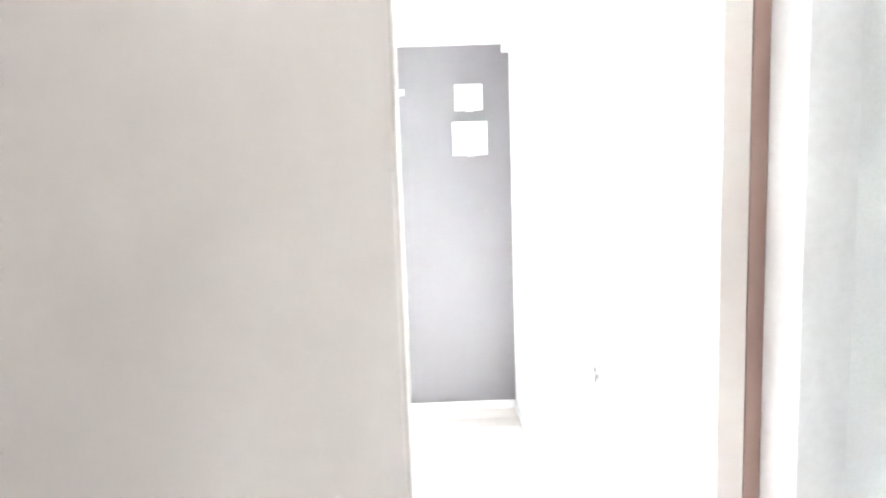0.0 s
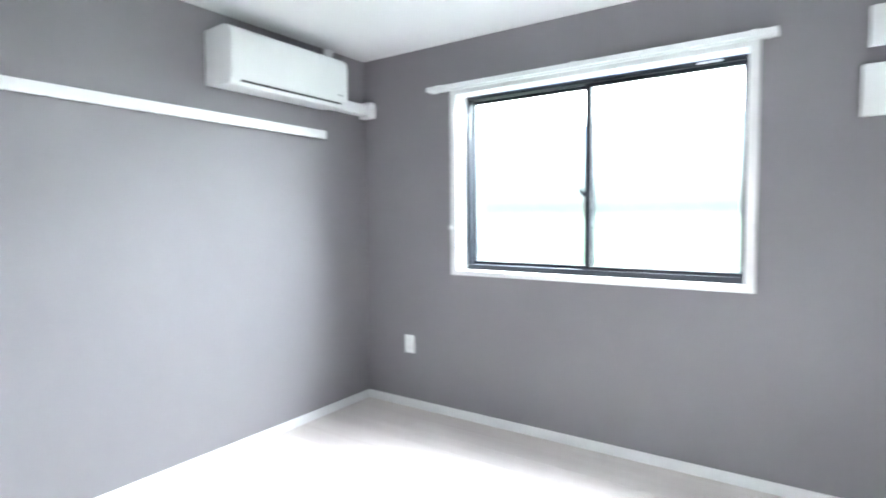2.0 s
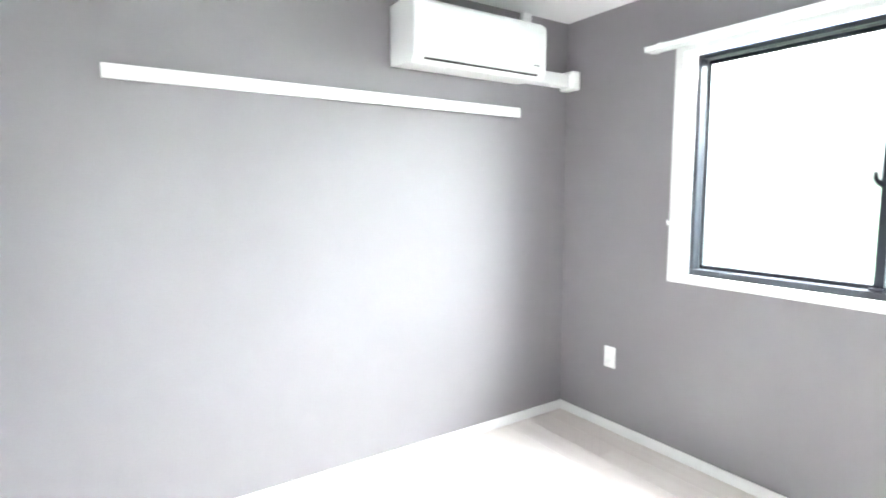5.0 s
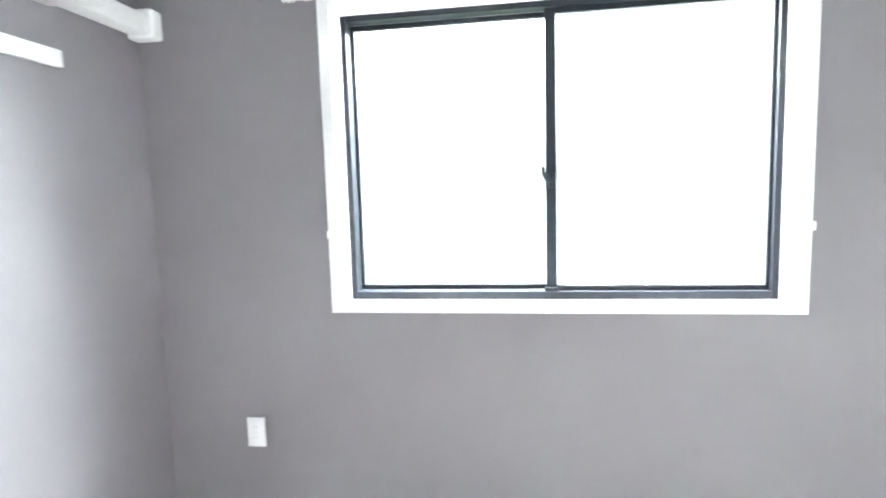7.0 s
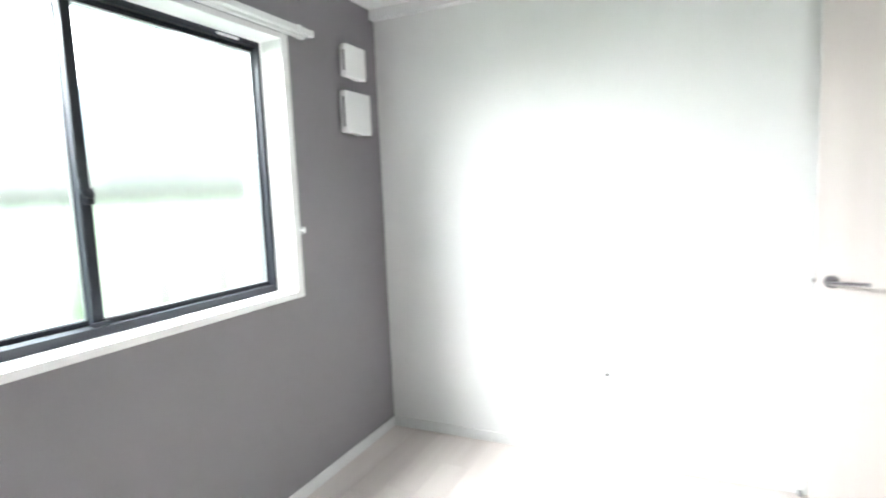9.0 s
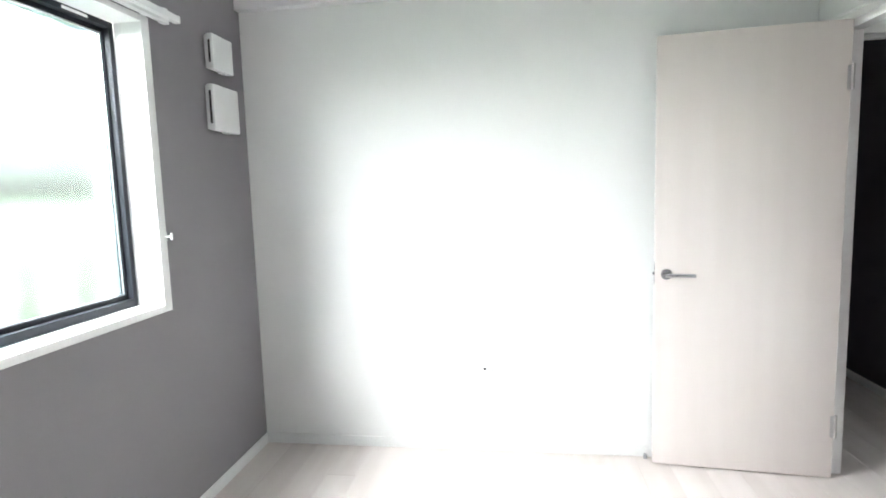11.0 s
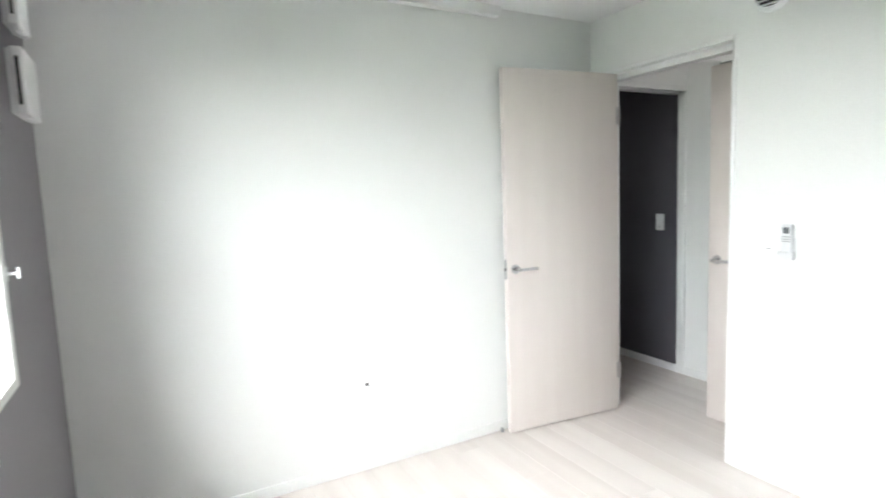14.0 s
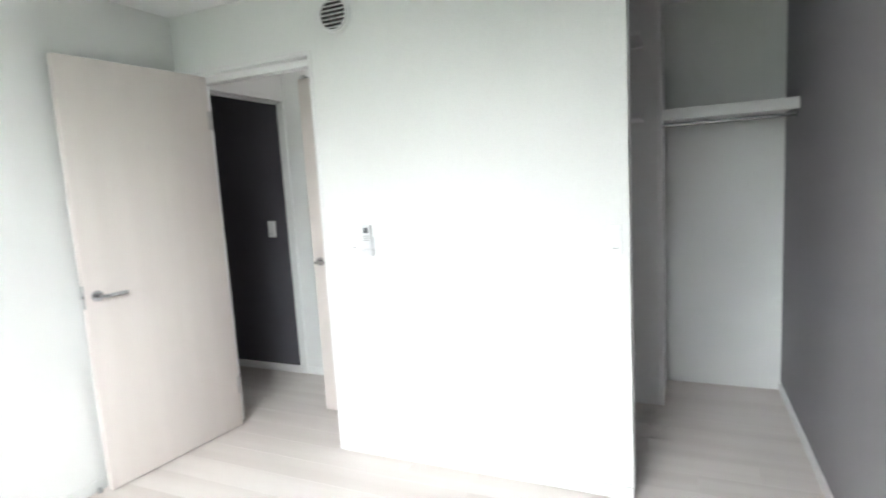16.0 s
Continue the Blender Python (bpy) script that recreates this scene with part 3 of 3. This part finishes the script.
# ---- closet ----
sh = thing("closet_shelf", "white closet shelf board with a thick front edge", "shelf")
part("board", soft_box(WEST + 0.001, -2.444, CLO_S + 0.001, -3.752, 1.638, 1.660, 0.001), TRIM, sh)
part("front_edge", soft_box(WEST + 0.001, -2.444, -3.7515, -3.730, 1.620, 1.677, 0.002), TRIM, sh)
dv = thing("closet_divider", "white upright divider board of the closet", "divider")
part("board", soft_box(-2.4435, -2.4205, CLO_S + 0.001, -3.7285, 0.0, TOP - 0.002, 0.0015), TRIM, dv)
hp = thing("hanging_pole", "chrome hanging pole under the closet shelf", "hanging pole")
bm = bmesh.new()
tube(bm, (WEST + 0.006, -3.80, 1.597), (-2.449, -3.80, 1.597), 0.009, 20)
part("pole", bm, STEEL, hp)
for x0, x1 in ((WEST + 0.001, WEST + 0.008), (-2.451, -2.4442)):
    bm = bmesh.new()
    tube(bm, (x0, -3.80, 1.597), (x1, -3.80, 1.597), 0.016, 20)
    part("socket", bm, STEEL, hp)
for z in (1.62, 2.02):
    s2 = thing("closet_shelf", "white side shelf deep in the closet", "shelf", group="closet side shelves")
    part("board", soft_box(-2.352, -1.452, -3.729, -3.43, z, z + 0.024, 0.0015), TRIM, s2)

# ---- added hall fill lamp ----
# no lamp is known here; this glowing dome is added to brighten the hall
hl = thing("ceiling_lamp", "added unseen round fill lamp brightening the hall", "ceiling lamp")
LXY = (-0.42, -3.40)
bm = bmesh.new()
tube(bm, (*LXY, TOP - 0.022), (*LXY, TOP - 0.0005), 0.075, 32)
part("base", bm, PLASTIC, hl)
bm = bmesh.new()
bmesh.ops.create_uvsphere(bm, u_segments=28, v_segments=14, radius=0.068, matrix=Matrix.Translation((*LXY, TOP - 0.022)) @ Matrix.Diagonal((1, 1, 0.5, 1)))
FILL_GLOW = mat("hall_fill_glow", (0.8, 0.8, 0.78), 0.4)
FILL_GLOW.node_tree.nodes["Principled BSDF"].inputs["Emission Color"].default_value = (1, 0.96, 0.94, 1)
FILL_GLOW.node_tree.nodes["Principled BSDF"].inputs["Emission Strength"].default_value = 2.3
part("shade", bm, FILL_GLOW, hl, "glowing dome of the added fill lamp")

# ---- outside ----
gbm = bmesh.new()
box(gbm, -3000, 3000, -3000, 3000, -0.8, -0.5)
structure("ground", gbm, LAWN, "short green lawn", "ground")


def leaf_mesh(name, n, shape, size, seed):
    """Many small crossed leaf blades spread over a shape."""
    rng = random.Random(seed)
    bm = bmesh.new()
    for _ in range(n):
        p = shape(rng)
        q = Euler((rng.uniform(0, 6.3), rng.uniform(0, 6.3), rng.uniform(0, 6.3))).to_matrix()
        s = size * rng.uniform(0.6, 1.4)
        v = [bm.verts.new(p + q @ Vector(c) * s) for c in ((-0.5, 0, 0), (0, -0.28, 0.05), (0.6, 0, 0), (0, 0.28, 0.05))]
        bm.faces.new(v)
    return bm


def cone_shape(h, r):
    def f(rng):
        u = 1 - math.sqrt(rng.random())
        a = rng.uniform(0, 6.283)
        rr = r * (1 - u) ** 0.8 * math.sqrt(rng.uniform(0.35, 1)) * (1 + 0.2 * math.sin(3 * a + 9 * u))
        return Vector((rr * math.cos(a), rr * math.sin(a), 0.06 + u * h))
    return f


def conifer(x, y, h, r, seed):
    c = thing("conifer_shrub", "slim green conifer shrub in the hedge row", "shrub", group="conifer hedge")
    bm = bmesh.new()
    tube(bm, (0, 0, 0), (0, 0, h * 0.8), 0.022, 8, 0.006)
    part("trunk", bm, BARK, c)
    part("crown", leaf_mesh("crown", 1100, cone_shape(h, r), 0.05, seed), LEAF, c, "", False)
    c.matrix_world = pose(x, y, -0.5, 0, 0, seed * 47)
    return c


first = conifer(-3.6, 3.4, 1.30, 0.21, 1)
hedge = random.Random(5)
for i in range(1, 26):
    c = copy_thing(first, pose(-3.6 + i * 0.78 + hedge.uniform(-0.03, 0.03), 3.4 + hedge.uniform(-0.08, 0.08), -0.5, 0, 0, hedge.uniform(0, 360)))
    c.scale = (1, 1, hedge.uniform(0.9, 1.12))


def column_shape(h, r):
    def f(rng):
        u = rng.random() ** 0.6
        a = rng.uniform(0, 6.283)
        rr = r * (1 - u) ** 0.4 * (0.5 + 0.5 * min(1, u * 8)) * math.sqrt(rng.uniform(0.3, 1)) * (1 + 0.18 * math.sin(3 * a + 11 * u))
        return Vector((rr * math.cos(a), rr * math.sin(a), 2.3 + u * (h - 2.3)))
    return f


def cypress(x, y, h, r, seed):
    t = thing("cypress_tree", "slim green cypress with a bare stem beyond the lawn", "tree", group="cypress row")
    bm = bmesh.new()
    tube(bm, (0, 0, 0), (0, 0, h * 0.85), 0.05, 10, 0.012)
    rng = random.Random(seed)
    for _ in range(10):
        a, z = rng.uniform(0, 6.28), h * rng.uniform(0.4, 0.8)
        tube(bm, (0, 0, z), (math.cos(a) * r * 0.6, math.sin(a) * r * 0.6, z + h * 0.12), 0.014, 6, 0.004)
    part("trunk", bm, BARK, t)
    part("crown", leaf_mesh("crown", 750, column_shape(h, r), 0.11, seed), HAZED_LEAF, t, "", False)
    t.matrix_world = pose(x, y, -0.5)
    return t


kinds = [cypress(10.0, 0.5, 4.9, 0.20, 11), cypress(10.1, 1.5, 4.7, 0.18, 12), cypress(9.95, 2.5, 5.1, 0.21, 13)]
far = random.Random(8)
for i in range(15):
    copy_thing(kinds[i % 3], pose(10.0 + far.uniform(-0.1, 0.1), 3.5 + i * 1.0 + far.uniform(-0.06, 0.06), -0.5, 0, 0, far.uniform(0, 360)))

# ---- floor planks ----
PW, PL = 0.15, 1.82
plank_rng = random.Random(21)
long_bm = soft_box(0.0003, PL - 0.0003, 0.0003, PW - 0.0003, -0.012, 0, 0.0006, 1)
long_me = bpy.data.meshes.new("plank")
long_bm.to_mesh(long_me)
long_bm.free()
long_me.materials.append(FLOOR_WOOD)
y = -0.001 - PW
while y > CLO_S - 0.1:
    x = WEST + 0.001 - plank_rng.uniform(0, PL)
    west_end = WEST
    east_end = 0.0 if y > SOUTH - 0.05 else 2.38
    while x < east_end:
        x0, x1 = max(x, west_end), min(x + PL, east_end)
        if x1 - x0 > 0.02:
            if x1 - x0 > PL - 0.001:
                me = long_me
            else:
                b2 = soft_box(0.0003, x1 - x0 - 0.0003, 0.0003, PW - 0.0003, -0.012, 0, 0.0006, 1)
                me = bpy.data.meshes.new("plank")
                b2.to_mesh(me)
                b2.free()
                me.materials.append(FLOOR_WOOD)
            o = new("plank", me)
            o.parent = floor
            o.location = (x0, y, 0)
        x += PL
    y -= PW
